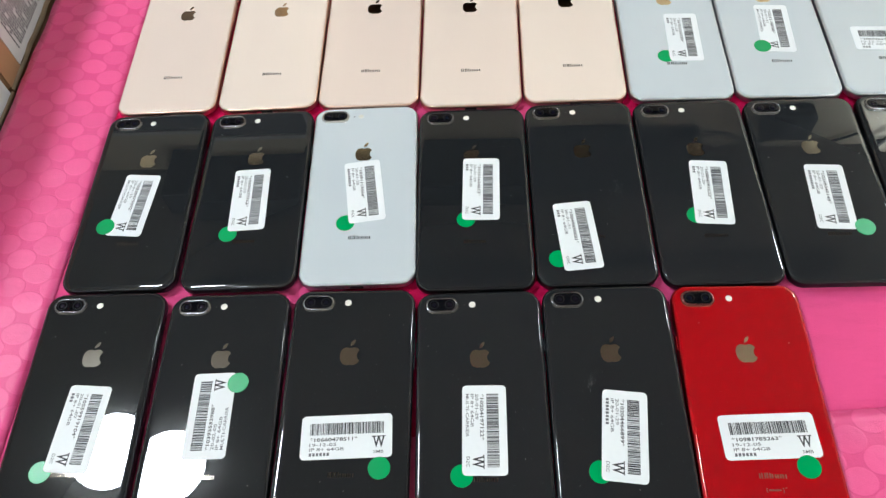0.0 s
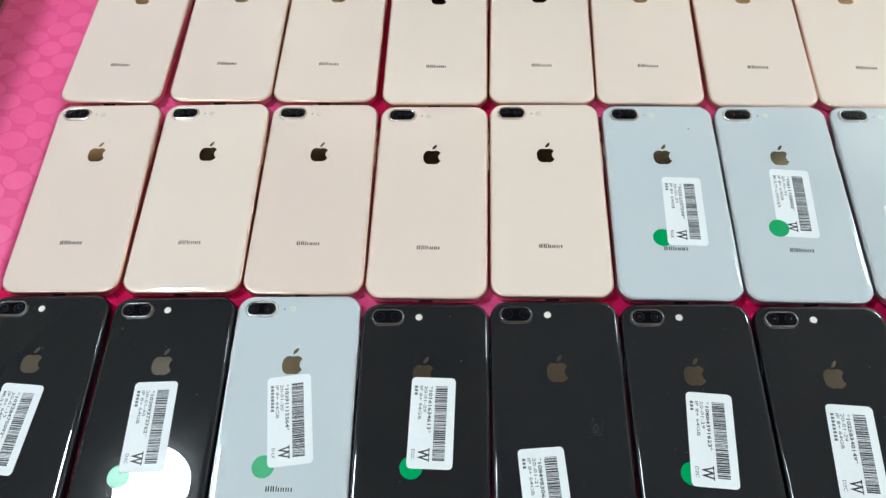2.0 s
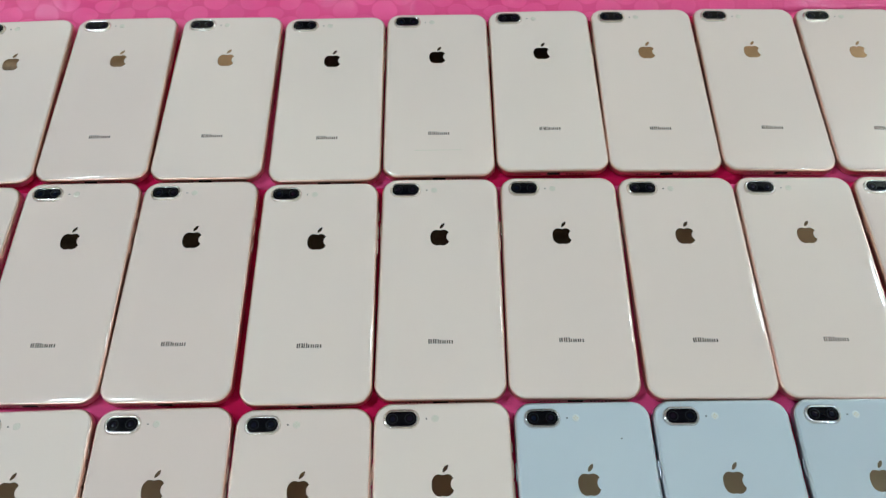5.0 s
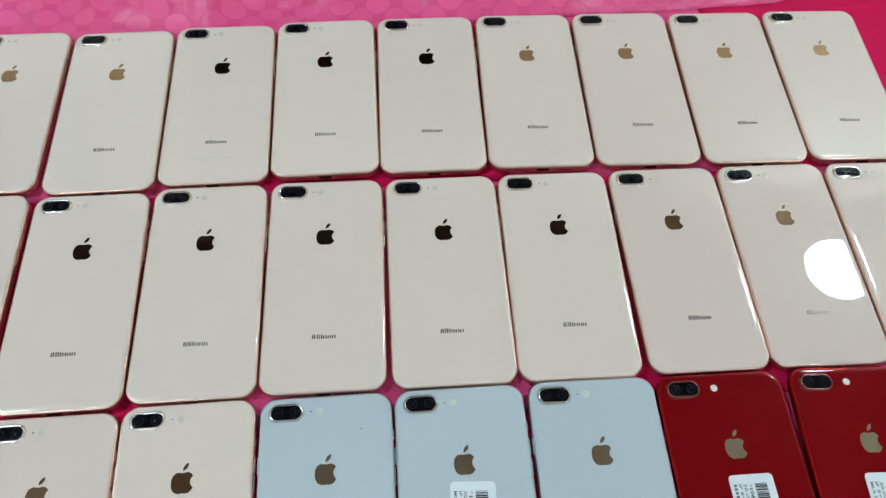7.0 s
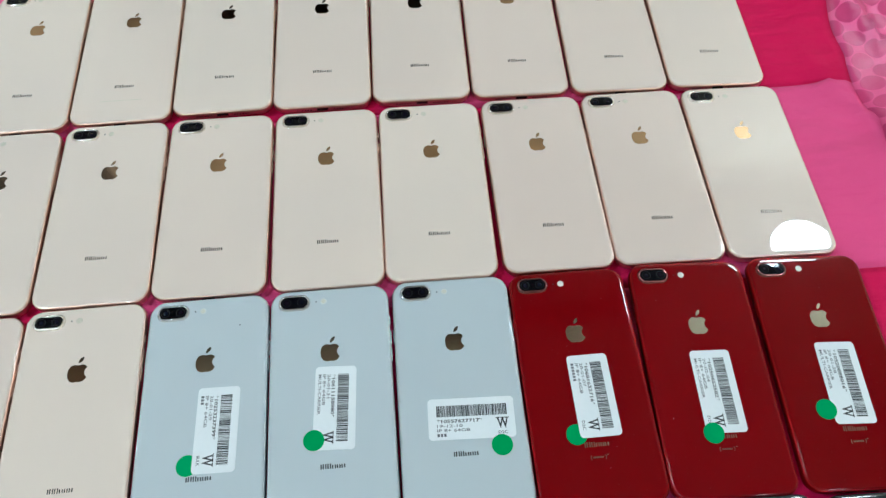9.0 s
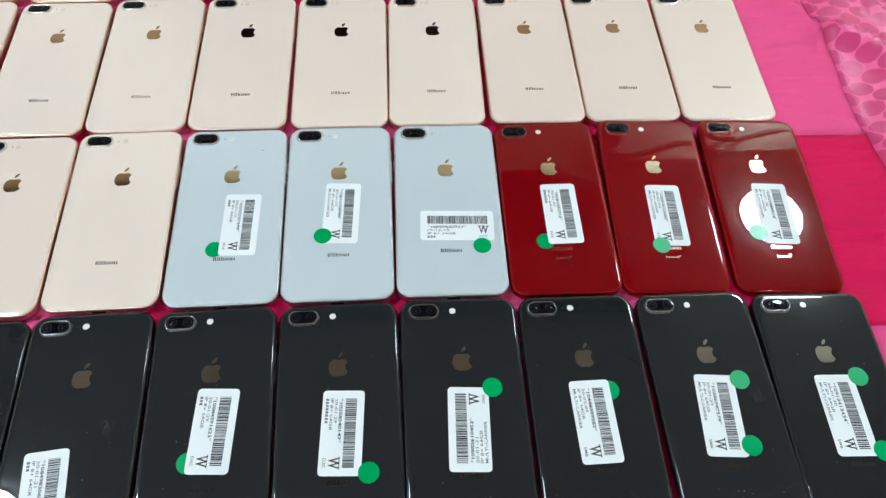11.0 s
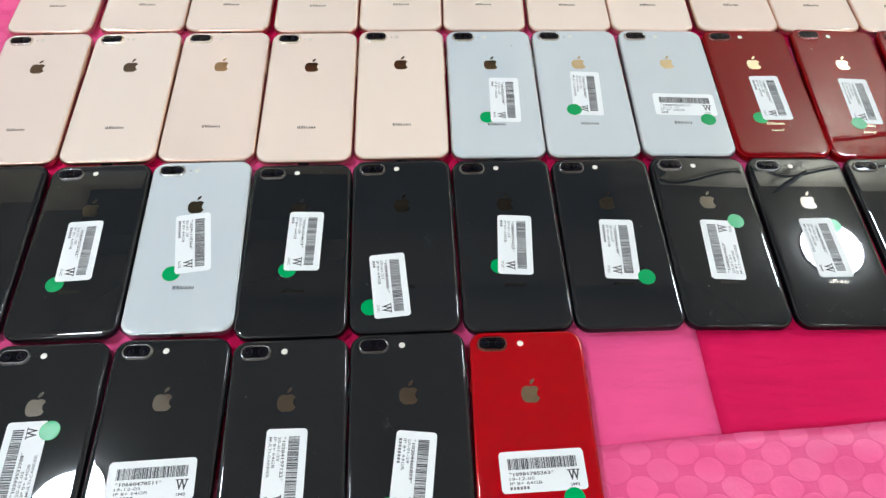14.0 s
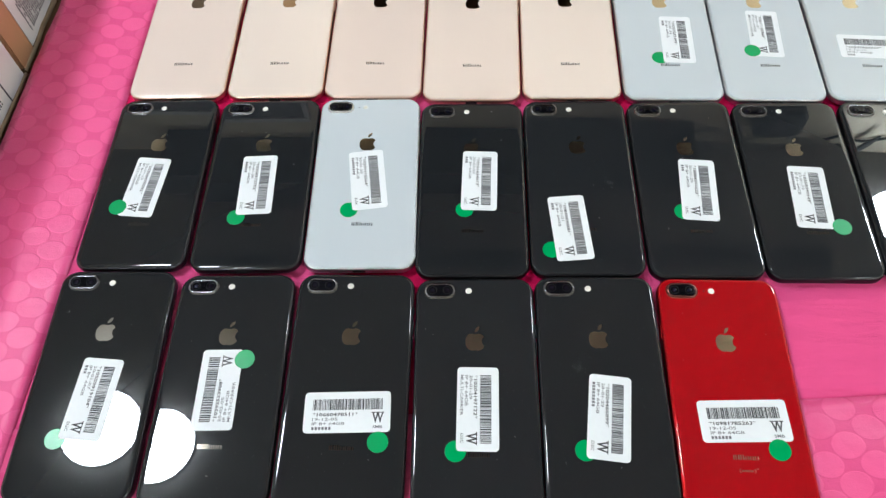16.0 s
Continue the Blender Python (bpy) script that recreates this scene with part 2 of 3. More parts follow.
def rounded_slab(bm, hx, hy, r, n, profile, cx=0.0, cy=0.0, cap_low=True, cap_high=True):
    """A slab with a rounded rectangular outline; profile: (inset, z) pairs from below."""
    rings = []
    for inset, z in profile:
        rr = max(r - inset, 0.0002)
        rings.append([(cx + x, cy + y, z) for x, y in rounded_outline(hx - inset, hy - inset, rr, n)])
    return add_lathe(bm, rings, cap_low, cap_high)


def disc_slab(bm, cx, cy, profile, n=24):
    """A round slab; profile: (radius, z) pairs from below."""
    rings = [[(cx + r * math.cos(2 * math.pi * k / n), cy + r * math.sin(2 * math.pi * k / n), z) for k in range(n)] for r, z in profile]
    return add_lathe(bm, rings, True, True)


def prism(bm, pts, z0, z1):
    low = [bm.verts.new((x, y, z0)) for x, y in pts]
    high = [bm.verts.new((x, y, z1)) for x, y in pts]
    n = len(pts)
    for k in range(n):
        bm.faces.new((low[k], low[(k + 1) % n], high[(k + 1) % n], high[k]))
    bm.faces.new(high)
    bm.faces.new(low[::-1])


def empty(name):
    return new(name)


# ================= the room =================
RX0, RX1, RY0, RY1, FLOOR_Z = -2.3, 2.7, -2.4, 1.95, -0.75


def block(name, x0, x1, y0, y1, z0, z1, mat, label, category, bevel=0.0):
    bm = bmesh.new()
    add_box(bm, x0, x1, y0, y1, z0, z1, bevel)
    return tagged(new(name, mesh_of(name, bm, mat, False)), label, category, kind="structure")


block("floor", RX0 - 0.15, RX1 + 0.15, RY0 - 0.15, RY1 + 1.8, FLOOR_Z - 0.1, FLOOR_Z, FLOOR_TILE, "plain greyish brown floor under the table", "floor")
block("ceiling", RX0 - 0.15, RX1 + 0.15, RY0 - 0.15, RY1 + 1.8, CEILING_Z, CEILING_Z + 0.1, CEILING_PAINT, "off-white painted ceiling with round lamps", "ceiling")
block("wall_west", RX0 - 0.15, RX0, RY0 - 0.15, RY1 + 1.8, FLOOR_Z, CEILING_Z, WALL_PAINT, "cream painted plain room wall", "wall")
block("wall_east", RX1, RX1 + 0.15, RY0 - 0.15, RY1 + 1.8, FLOOR_Z, CEILING_Z, WALL_PAINT, "cream painted plain room wall", "wall")
block("wall_south", RX0, RX1, RY0 - 0.15, RY0, FLOOR_Z, CEILING_Z, WALL_PAINT, "cream painted plain room wall", "wall")
DOOR_X0, DOOR_X1, DOOR_TOP = -0.42, 0.46, 1.45
bm = bmesh.new()
add_box(bm, RX0, DOOR_X0, RY1, RY1 + 0.15, FLOOR_Z, CEILING_Z)
add_box(bm, DOOR_X1, RX1, RY1, RY1 + 0.15, FLOOR_Z, CEILING_Z)
add_box(bm, DOOR_X0, DOOR_X1, RY1, RY1 + 0.15, DOOR_TOP, CEILING_Z)
tagged(new("wall_north", mesh_of("wall_north", bm, WALL_PAINT, False)), "cream painted wall with an open dark doorway", "wall", kind="structure")
# added back wall; the corridor's lack of light is put into its colour
block("wall_corridor", RX0, RX1, RY1 + 1.65, RY1 + 1.8, FLOOR_Z, CEILING_Z, NEAR_BLACK, "dark painted wall behind the doorway", "wall")


def ceiling_lamp():
    lamp = empty("ceiling_lamp")
    bm = bmesh.new()
    R = LAMP_RADIUS
    n = 40
    rings = [[(r * math.cos(2 * math.pi * k / n), r * math.sin(2 * math.pi * k / n), z) for k in range(n)]
             for r, z in ((R + 0.003, 0.0), (R + 0.003, -0.006), (R + 0.0025, -0.008), (R + 0.001, -0.008), (R + 0.001, 0.0))]
    add_lathe(bm, rings, False, False)
    part("rim", bm, LAMP_RIM, lamp, smooth=True)
    bm = bmesh.new()
    profile = [(R, -0.004)] + [(R * math.cos(radians(a)), -0.012 - LAMP_SAG * math.sin(radians(a))) for a in (0, 15, 30, 45, 60, 72, 82)]
    disc_slab(bm, 0, 0, profile, n)
    part("diffuser", bm, DIFFUSER, lamp, "glowing white domed diffuser", True)
    return tagged(lamp, "round white glowing dome lamp on the ceiling", "lamp", "ceiling lamps")


first_lamp = ceiling_lamp()
first_lamp.location = (*LAMP_PLACES[0], CEILING_Z - 0.0005)
for x, y in LAMP_PLACES[1:]:
    copy_thing(first_lamp, pose(x, y, CEILING_Z - 0.0005))

block("trim_beam", -1.1, 1.3, 1.375, 1.425, CEILING_Z - 0.045, CEILING_Z - 0.0005, NEAR_BLACK, "narrow dark beam along the ceiling", "beam", 0.004)
block("trim_pelmet", -1.3, 0.86, 1.71, RY1 - 0.0005, 1.87, CEILING_Z - 0.0005, NEAR_BLACK, "dark boxed pelmet along the top of the wall", "pelmet", 0.004)
cu = bpy.data.curves.new("cable_path", "CURVE")
cu.dimensions, cu.bevel_depth, cu.bevel_resolution = "3D", 0.0055, 2
sp = cu.splines.new("BEZIER")
knots = [(0.88, 1.93), (0.96, 1.91), (1.07, 1.965), (1.16, 1.92), (1.34, 1.97), (1.57, 1.88), (1.72, 1.92), (1.87, 1.87), (2.15, 1.80), (2.55, 1.62)]
sp.bezier_points.add(len(knots) - 1)
for k, (x, z) in zip(sp.bezier_points, knots):
    k.co = (x, RY1 - 0.012, z)
    k.handle_left_type = k.handle_right_type = "AUTO"
cable = new("cable", cu)
bpy.context.view_layer.update()
me = bpy.data.meshes.new_from_object(cable.evaluated_get(bpy.context.evaluated_depsgraph_get()))
bpy.data.objects.remove(cable)
me.materials.clear()
me.materials.append(HOLE)
tagged(new("cable", me), "loose black cable looped along the cream wall", "cable")

# grey notice board west of the doorway
board = empty("notice_board")
bm = bmesh.new()
add_box(bm, -0.40, 0.40, -0.022, 0.0, 0.0, 0.56, 0.003)
part("panel", bm, BOARD_GREY, board, "plain grey panel")
for x0, x1, z0, z1 in ((-0.42, 0.42, -0.02, 0.0), (-0.42, 0.42, 0.56, 0.58), (-0.42, -0.40, 0.0, 0.56), (0.40, 0.42, 0.0, 0.56)):
    bm = bmesh.new()
    add_box(bm, x0, x1, -0.030, 0.0, z0, z1, 0.003)
    part("frame_rail", bm, LAMP_RIM, board)
board.location = (-1.12, RY1 - 0.0005, 1.17)
tagged(board, "grey notice board with a white frame on the wall", "notice board")

# dark device of unknown kind with a grey face, and a dark rod above the cable
device = empty("wall_speaker")
bm = bmesh.new()
rounded_slab(bm, 0.095, 0.075, 0.04, 6, ((0.0, 0.0), (0.0, 0.05), (0.012, 0.06)))
part("body", bm, NEAR_BLACK, device, "dark rounded casing", True)
bm = bmesh.new()
add_box(bm, -0.03, 0.03, -0.022, 0.022, 0.0602, 0.063, 0.001)
part("face_plate", bm, BOARD_GREY, device, "grey plate")
device.matrix_basis = pose(1.16, RY1 - 0.0005, 1.825, 90, 0, 0)
tagged(device, "dark rounded device with a grey plate on the wall", "speaker")
bm = bmesh.new()
for k in range(9):
    u = k / 8
    r = 0.014 * math.sin(math.pi * (0.12 + 0.8 * u)) + 0.003
    ring = [(0.07 * u + r * math.cos(2 * math.pi * j / 10), -0.03 + 0.5 * r * math.sin(2 * math.pi * j / 10), -0.15 * u) for j in range(10)]
    row = [bm.verts.new(p) for p in ring]
    if k:
        for j in range(10):
            bm.faces.new((last[j], last[(j + 1) % 10], row[(j + 1) % 10], row[j]))
    else:
        bm.faces.new(row[::-1])
    last = row
bm.faces.new(last)
rod = new("hanging_rod", mesh_of("hanging_rod", bm, NEAR_BLACK))
rod.location = (1.69, RY1 - 0.01, CEILING_Z - 0.001)
tagged(rod, "dark tapered rod hanging from the ceiling at the wall", "rod")

# ================= table and bedspread =================
table = empty("table")
table.location = (0.3, 0.45, FLOOR_Z)
TOP = -0.012 - FLOOR_Z
bm = bmesh.new()
add_box(bm, -1.15, 1.05, -0.95, 0.85, TOP - 0.04, TOP, 0.004)
part("tabletop", bm, WOOD, table, "brown wooden board")
for sx, sy in ((-1.08, -0.88), (0.98, -0.88), (-1.08, 0.78), (0.98, 0.78)):
    bm = bmesh.new()
    add_box(bm, sx - 0.035, sx + 0.035, sy - 0.035, sy + 0.035, 0.0, TOP - 0.04, 0.003)
    part("leg", bm, WOOD, table)
tagged(table, "large brown wooden table under the pink bedspread", "table")

SEAM_X = (-0.287, -0.085, 0.107, 0.296, 0.483, 0.682)
SEAM_Y = (0.154, 0.357, 0.534, 0.708, 0.872)
CLOTH = (-0.378, 1.16, -0.42, 1.24)


def smooth_step(a, b, v):
    u = min(max((v - a) / (b - a), 0.0), 1.0)
    return u * u * (3 - 2 * u)


def seam_low(x):
    return SEAM_Y[0] + 0.068 * (x - 0.35)


def seam_high(x):
    return SEAM_Y[-1] + 0.045 * (x - 0.25)


def cloth_z(x, y):
    """Height of the bedspread: flat below the phones, with soft folds beyond them."""
    right = smooth_step(0.640, 0.71, x + 0.06 * (y - 0.45))
    far = smooth_step(0.872, 0.915, y)
    near = smooth_step(0.215, 0.16, y) * smooth_step(0.215, 0.26, x)
    left = smooth_step(-0.300, -0.335, x)
    free = max(right, far, left * 0.3)
    z = -0.0012
    if free > 0:
        f = noise.noise((x * 10 + 3 + 1.5 * y, y * 2.6, 0.3)) * 0.013 + noise.noise((x * 24 - 8 * y, y * 9 + 5, 1.7)) * 0.008
        g = noise.noise((x * 60, y * 45, 4.1)) * 0.0012 + noise.noise((x * 34, y * 120, 2.1)) * 0.0006
        ridge = (1 - min(1.0, abs(noise.noise((x * 15 + 4 * y, y * 6 - 3 * x, 8.2))) * 3)) ** 2 * (1 + right)
        crest = (1 - min(1.0, abs(noise.noise((x * 19 + 7 * y, y * 7 - 9 * x, 1.2))) * 3.5)) ** 2
        sharp = max(0.0, 1 - abs(noise.noise((x * 7 - 6 * y, y * 20 + 5 * x, 3.9))) * 7) ** 1.5 + max(0.0, 1 - abs(noise.noise((x * 16 + 9, y * 9 - 11 * x, 6.1))) * 9) ** 1.5
        z += far * 0.0060 * sharp
        z += free * max(f * (1.15 + 0.45 * right) + 0.0055 * ridge + 0.0045 * crest + 0.0020 + g, -0.006)
    z += (noise.noise((x * 35, y * 18, 7.7)) * 0.0006 + noise.noise((x * 16 + 9, y * 70, 3.3)) * 0.0005) * (1 - free) - 0.0004
    if near > 0:
        pucker = (1 - min(1.0, abs(noise.noise((x * 13 + 9 * y, y * 20 - 4 * x, 5.5))) * 3)) ** 2
        z += near * (noise.noise((x * 12, y * 30 + 6 * x, 6.4)) * 0.0030 + pucker * 0.0030 + noise.noise((x * 70, y * 30, 2.9)) * 0.0005 - 0.0003)
    return z


def cloth_sheet(x0, x1, low, high, lift, step=0.008, inset=0.0):
    """A sheet of cloth between x0 and x1, from low(x) to high(x), with its thickness."""
    bm = bmesh.new()
    nx = max(2, round((x1 - x0) / step))
    ny = max(2, round((high((x0 + x1) / 2) - low((x0 + x1) / 2)) / step))
    rows = []
    for i in range(nx + 1):
        x = x0 + inset + (x1 - x0 - 2 * inset) * i / nx
        a, b = low(x) + inset, high(x) - inset
        rows.append([bm.verts.new((x, a + (b - a) * j / ny, cloth_z(x, a + (b - a) * j / ny) + lift
                                   - (0.0007 if i in (0, nx) or j in (0, ny) else 0.0))) for j in range(ny + 1)])
    for i in range(nx):
        for j in range(ny):
            bm.faces.new((rows[i][j], rows[i + 1][j], rows[i + 1][j + 1], rows[i][j + 1]))
    edge = [e for e in bm.edges if e.is_boundary]
    down = bmesh.ops.extrude_edge_only(bm, edges=edge)["geom"]
    for v in down:
        if isinstance(v, bmesh.types.BMVert):
            v.co.z -= 0.0025
    return bm


bedspread = empty("bedspread")
for i in range(len(SEAM_X) - 1):
    for j in range(len(SEAM_Y) - 1):
        low = seam_low if j == 0 else (lambda x, j=j: SEAM_Y[j])
        high = seam_high if j == len(SEAM_Y) - 2 else (lambda x, j=j: SEAM_Y[j + 1])
        dark = (i + j) % 2 == 1
        bm = cloth_sheet(SEAM_X[i], SEAM_X[i + 1], low, high, 0.0, inset=0.0001)
        part("patch", bm, MAGENTA if dark else PINK, bedspread, "deep magenta cotton square" if dark else "plain pink cotton square", True)
for x0, x1, low, high, cloth_mat in (
    (CLOTH[0], SEAM_X[0], lambda x: CLOTH[2], lambda x: CLOTH[3], BUBBLE),
    (SEAM_X[-1], CLOTH[1], lambda x: CLOTH[2], lambda x: CLOTH[3], BUBBLE_SHEEN),
    (SEAM_X[0], SEAM_X[-1], lambda x: CLOTH[2], seam_low, BUBBLE),
    (SEAM_X[0], SEAM_X[-1], seam_high, lambda x: CLOTH[3], BUBBLE),
):
    part("border", cloth_sheet(x0, x1, low, high, 0.0006, 0.004 if high(0) > 1 and x0 == SEAM_X[0] else 0.008), cloth_mat, bedspread, "pink cotton border printed with pale discs", True)
tagged(bedspread, "pink and magenta patchwork bedspread with disc-printed border, spread flat", "bedspread")

# ================= cartons beside the bedspread =================
def print_rows(bm, x, y0, y1, z0, z1, rows, rng):
    """Lines of small print on the face x = const, as upright dashes running along z."""
    step = (y1 - y0) / rows
    for k in range(rows):
        y = y0 + (k + 0.25) * step
        z = z0
        while z < z1 - 0.004:
            w = rng.uniform(0.0012, 0.0045)
            if rng.random() < 0.85:
                add_box(bm, x, x + 0.0002, y, y + step * 0.5, z, min(z + w, z1))
            z += w + 0.0009


def carton(y0, y1, depth, height, turn, seed, panels):
    """A carton whose +x side carries paper labels. Base centre of that side is its origin."""
    rng = random.Random(seed)
    box = empty("carton")
    h = (y1 - y0) / 2
    bm = bmesh.new()
    add_box(bm, -depth, 0, -h, h, 0, height, 0.004)
    for v in bm.verts:
        v.co += Vector((0, 0, 0)) if v.co.z > 0.02 else Vector((noise.noise(v.co * 40) * 0.002, 0, 0))
    part("body", bm, CARDBOARD, box, "brown corrugated cardboard")
    for a, b, z0, z1 in panels:
        bm = bmesh.new()
        add_box(bm, 0.0003, 0.0010, a, b, z0, z1)
        sheet = part("paper_label", bm, BOX_PAPER, box, "white printed paper label")
        bm = bmesh.new()
        w = b - a
        print_rows(bm, 0.0012, a + 0.05 * w, a + 0.74 * w, z0 + 0.008, z1 - 0.006, max(3, round(w / 0.0040)), rng)
        part("print", bm, BOX_INK, sheet, "dark unreadable print")
        bm = bmesh.new()
        add_box(bm, 0.0012, 0.0014, b - 0.2 * w, b - 0.19 * w, z0, z1)
        part("rule", bm, BOX_INK, sheet)
    bm = bmesh.new()
    n = 24
    low = []
    for k in range(n + 1):
        y = -h + 2 * h * k / n
        low.append((y, 0.0005 + 0.003 * abs(noise.noise((y * 70, seed, 0)))))
    a = [bm.verts.new((0.0016, y, 0.0)) for y, z in low]
    b = [bm.verts.new((0.0035 + 0.002 * noise.noise((y * 90, 3, seed)), y, z)) for y, z in low]
    c = [bm.verts.new((0.0012, y, z + 0.0025 + 0.004 * abs(noise.noise((y * 45, 7, seed))))) for y, z in low]
    for k in range(n):
        bm.faces.new((a[k], a[k + 1], b[k + 1], b[k]))
        bm.faces.new((b[k], b[k + 1], c[k + 1], c[k]))
    part("film", bm, PLASTIC_FILM, box, "crumpled clear film along the foot", True)
    box.matrix_basis = pose(-0.392, (y0 + y1) / 2, -0.012, 0, 0, turn)
    return box


box = carton(0.431, 0.86, 0.30, 0.19, 2.2, 3, [(-0.186, 0.02, 0.004, 0.115), (0.03, 0.205, 0.02, 0.10)])
box.location.x -= 0.010
tagged(box, "brown cardboard carton with white printed labels beside the bedspread", "box", "cartons")
bm = bmesh.new()
add_box(bm, 0.0003, 0.0009, -0.2125, -0.187, 0.003, 0.117)
part("tape", bm, TAPE, box, "brown packing tape")
box = carton(0.16, 0.427, 0.30, 0.19, -0.4, 5, [(-0.125, -0.03, 0.02, 0.105), (-0.025, 0.131, 0.004, 0.115)])
tagged(box, "cardboard carton covered with white printed labels and clear film", "box", "cartons")

# ================= phones =================
HX, HY, RC, TH = 0.0399, 0.0797, 0.0108, 0.0075
SPOT = (-0.0237, 0.0697)


def emblem_outline():
    """A plain fruit shape: broad shoulders, dents above and below, a round notch at its side."""
    pts = []
    notch, reach = (0.0084, 0.0006), 0.0041
    for k in range(84):
        a = 2 * math.pi * k / 84
        deg = math.degrees(a)
        r = 0.00665 * (1 + 0.03 * math.sin(a) + 0.035 * math.cos(4 * a + math.pi))
        for centre, wide, deep in ((90, 20, 0.15), (270, 13, 0.07)):
            d = (deg - centre + 180) % 360 - 180
            r *= 1 - deep * math.exp(-((d / wide) ** 2))
        x, y = r * math.cos(a), r * math.sin(a)
        dx, dy = x - notch[0], y - notch[1]
        far = math.hypot(dx, dy)
        if far < reach:
            x, y = notch[0] + dx / far * reach, notch[1] + dy / far * reach
        pts.append((x, y - 0.0018))
    return pts


def leaf_outline():
    pts = []
    for k in range(14):
        a = 2 * math.pi * k / 14
        u, v = 0.0026 * math.cos(a), 0.0012 * math.sin(a) * (1 - 0.35 * abs(math.cos(a)))
        c, s = math.cos(radians(55)), math.sin(radians(55))
        pts.append((0.0014 + c * u - s * v, 0.0074 + s * u + c * v))
    return pts


def phone(colour, label):
    """A smartphone lying face down; its origin is the middle of its underside."""
    ph = empty("smartphone")
    bm = bmesh.new()
    rounded_slab(bm, HX, HY, RC, 9, ((0.0016, 0.0), (0.0005, 0.0006), (0.0001, 0.0014), (0.0, 0.0024), (0.0, 0.0046), (0.0002, 0.0057), (0.0006, 0.0064), (0.0009, 0.0066), (0.0013, 0.0064)))
    frame_ob = part("frame", bm, FRAME[colour], ph, "rounded aluminium frame", True)
    bm = bmesh.new()
    rounded_slab(bm, HX, HY, RC, 9, ((0.0010, 0.0060), (0.0010, 0.0066), (0.0012, 0.00695), (0.0016, 0.00722), (0.0022, 0.00738), (0.0030, 0.00747), (0.0040, 0.0075), (0.0046, 0.0075)))
    part("back_glass", bm, GLASS[colour], ph, "glossy %s glass back" % {"gold": "pale gold", "silver": "silver white", "black": "black", "red": "deep red", "scarlet": "bright red"}[colour], True)
    cx, cy = SPOT
    bm = bmesh.new()
    n = 9
    rings = []
    for inset, z in ((-0.0004, 0.0074), (-0.0001, 0.0076), (0.0, 0.0079), (0.0001, 0.0084), (0.0004, 0.0088), (0.0008, 0.0089), (0.0012, 0.0089), (0.0015, 0.0085)):
        rings.append([(cx + x, cy + y, z) for x, y in rounded_outline(0.0105 - inset, 0.0056 - inset, 0.0055 - inset, n)])
    add_lathe(bm, rings, False, False)
    bump_ob = part("camera_ring", bm, CHROME[colour], ph, "polished raised camera surround", True)
    bm = bmesh.new()
    rounded_slab(bm, 0.0091, 0.0042, 0.0041, n, ((0.0, 0.0076), (0.0, 0.00868), (0.0003, 0.00872)), cx, cy)
    part("cover_glass", bm, LENS_GLASS, bump_ob, "black camera glass", True)
    for dx in (-0.0050, 0.0050):
        bm = bmesh.new()
        rings = [[(cx + dx + r * math.cos(2 * math.pi * k / 20), cy + r * math.sin(2 * math.pi * k / 20), z) for k in range(20)]
                 for r, z in ((0.0031, 0.00868), (0.0031, 0.00880), (0.0026, 0.00880), (0.0024, 0.00868))]
        add_lathe(bm, rings, False, False)
        part("lens_ring", bm, LENS_RING, bump_ob, "dark camera lens ring", True)
        bm = bmesh.new()
        disc_slab(bm, cx + dx, cy, ((0.0017, 0.0087), (0.0015, 0.00876), (0.0011, 0.00884), (0.0007, 0.00889), (0.0003, 0.00891)), 16)
        part("lens", bm, LENS_DOME, bump_ob, "domed dark blue lens", True)
    bm = bmesh.new()
    disc_slab(bm, cx + 0.0197, cy, ((0.0022, 0.0074), (0.0022, 0.00752), (0.0018, 0.0076)), 20)
    flash = part("flash", bm, FLASH_TINTED[colour], ph, "small round flash window", True)
    if colour in ("gold", "silver"):
        bm = bmesh.new()
        for a, b in ((0, 0.0009), (0, -0.0009), (0.0009, 0), (-0.0009, 0)):
            disc_slab(bm, cx + 0.0197 + a, cy + b, ((0.0005, 0.0076), (0.0005, 0.00764)), 8)
        tagged(part("diode_cluster", bm, DIODE, flash), kind="stuff")
    bm = bmesh.new()
    disc_slab(bm, cx + 0.0146, cy, ((0.0005, 0.0074), (0.0005, 0.00754)), 10)
    part("microphone_hole", bm, HOLE, ph)
    bm = bmesh.new()
    prism(bm, [(x, y + 0.0335) for x, y in emblem_outline()], 0.0074, 0.00754)
    emblem = part("emblem", bm, EMBLEM[colour], ph, "mirror-finish round emblem")
    bm = bmesh.new()
    prism(bm, [(x, y + 0.0335) for x, y in leaf_outline()], 0.0074, 0.00754)
    part("emblem_leaf", bm, EMBLEM[colour], emblem)
    # brand word as a row of plain upright bars
    bm = bmesh.new()
    x, base, k = -0.0073, -0.0438, 0.00068
    for w, tall in ((0.00068, 0.0029), (0.0023, 0.0031), (0.0022, 0.0031), (0.0023, 0.0023), (0.0022, 0.0023), (0.0023, 0.0023)):
        for x0 in ((x,) if w < 0.001 else (x, x + w - k)):
            add_box(bm, x0, x0 + k, base, base + tall, 0.0074, 0.00754)
        x += w + 0.0006
    tagged(part("wordmark", bm, WORDMARK[colour], ph, "brand word drawn as plain bars"), kind="stuff")
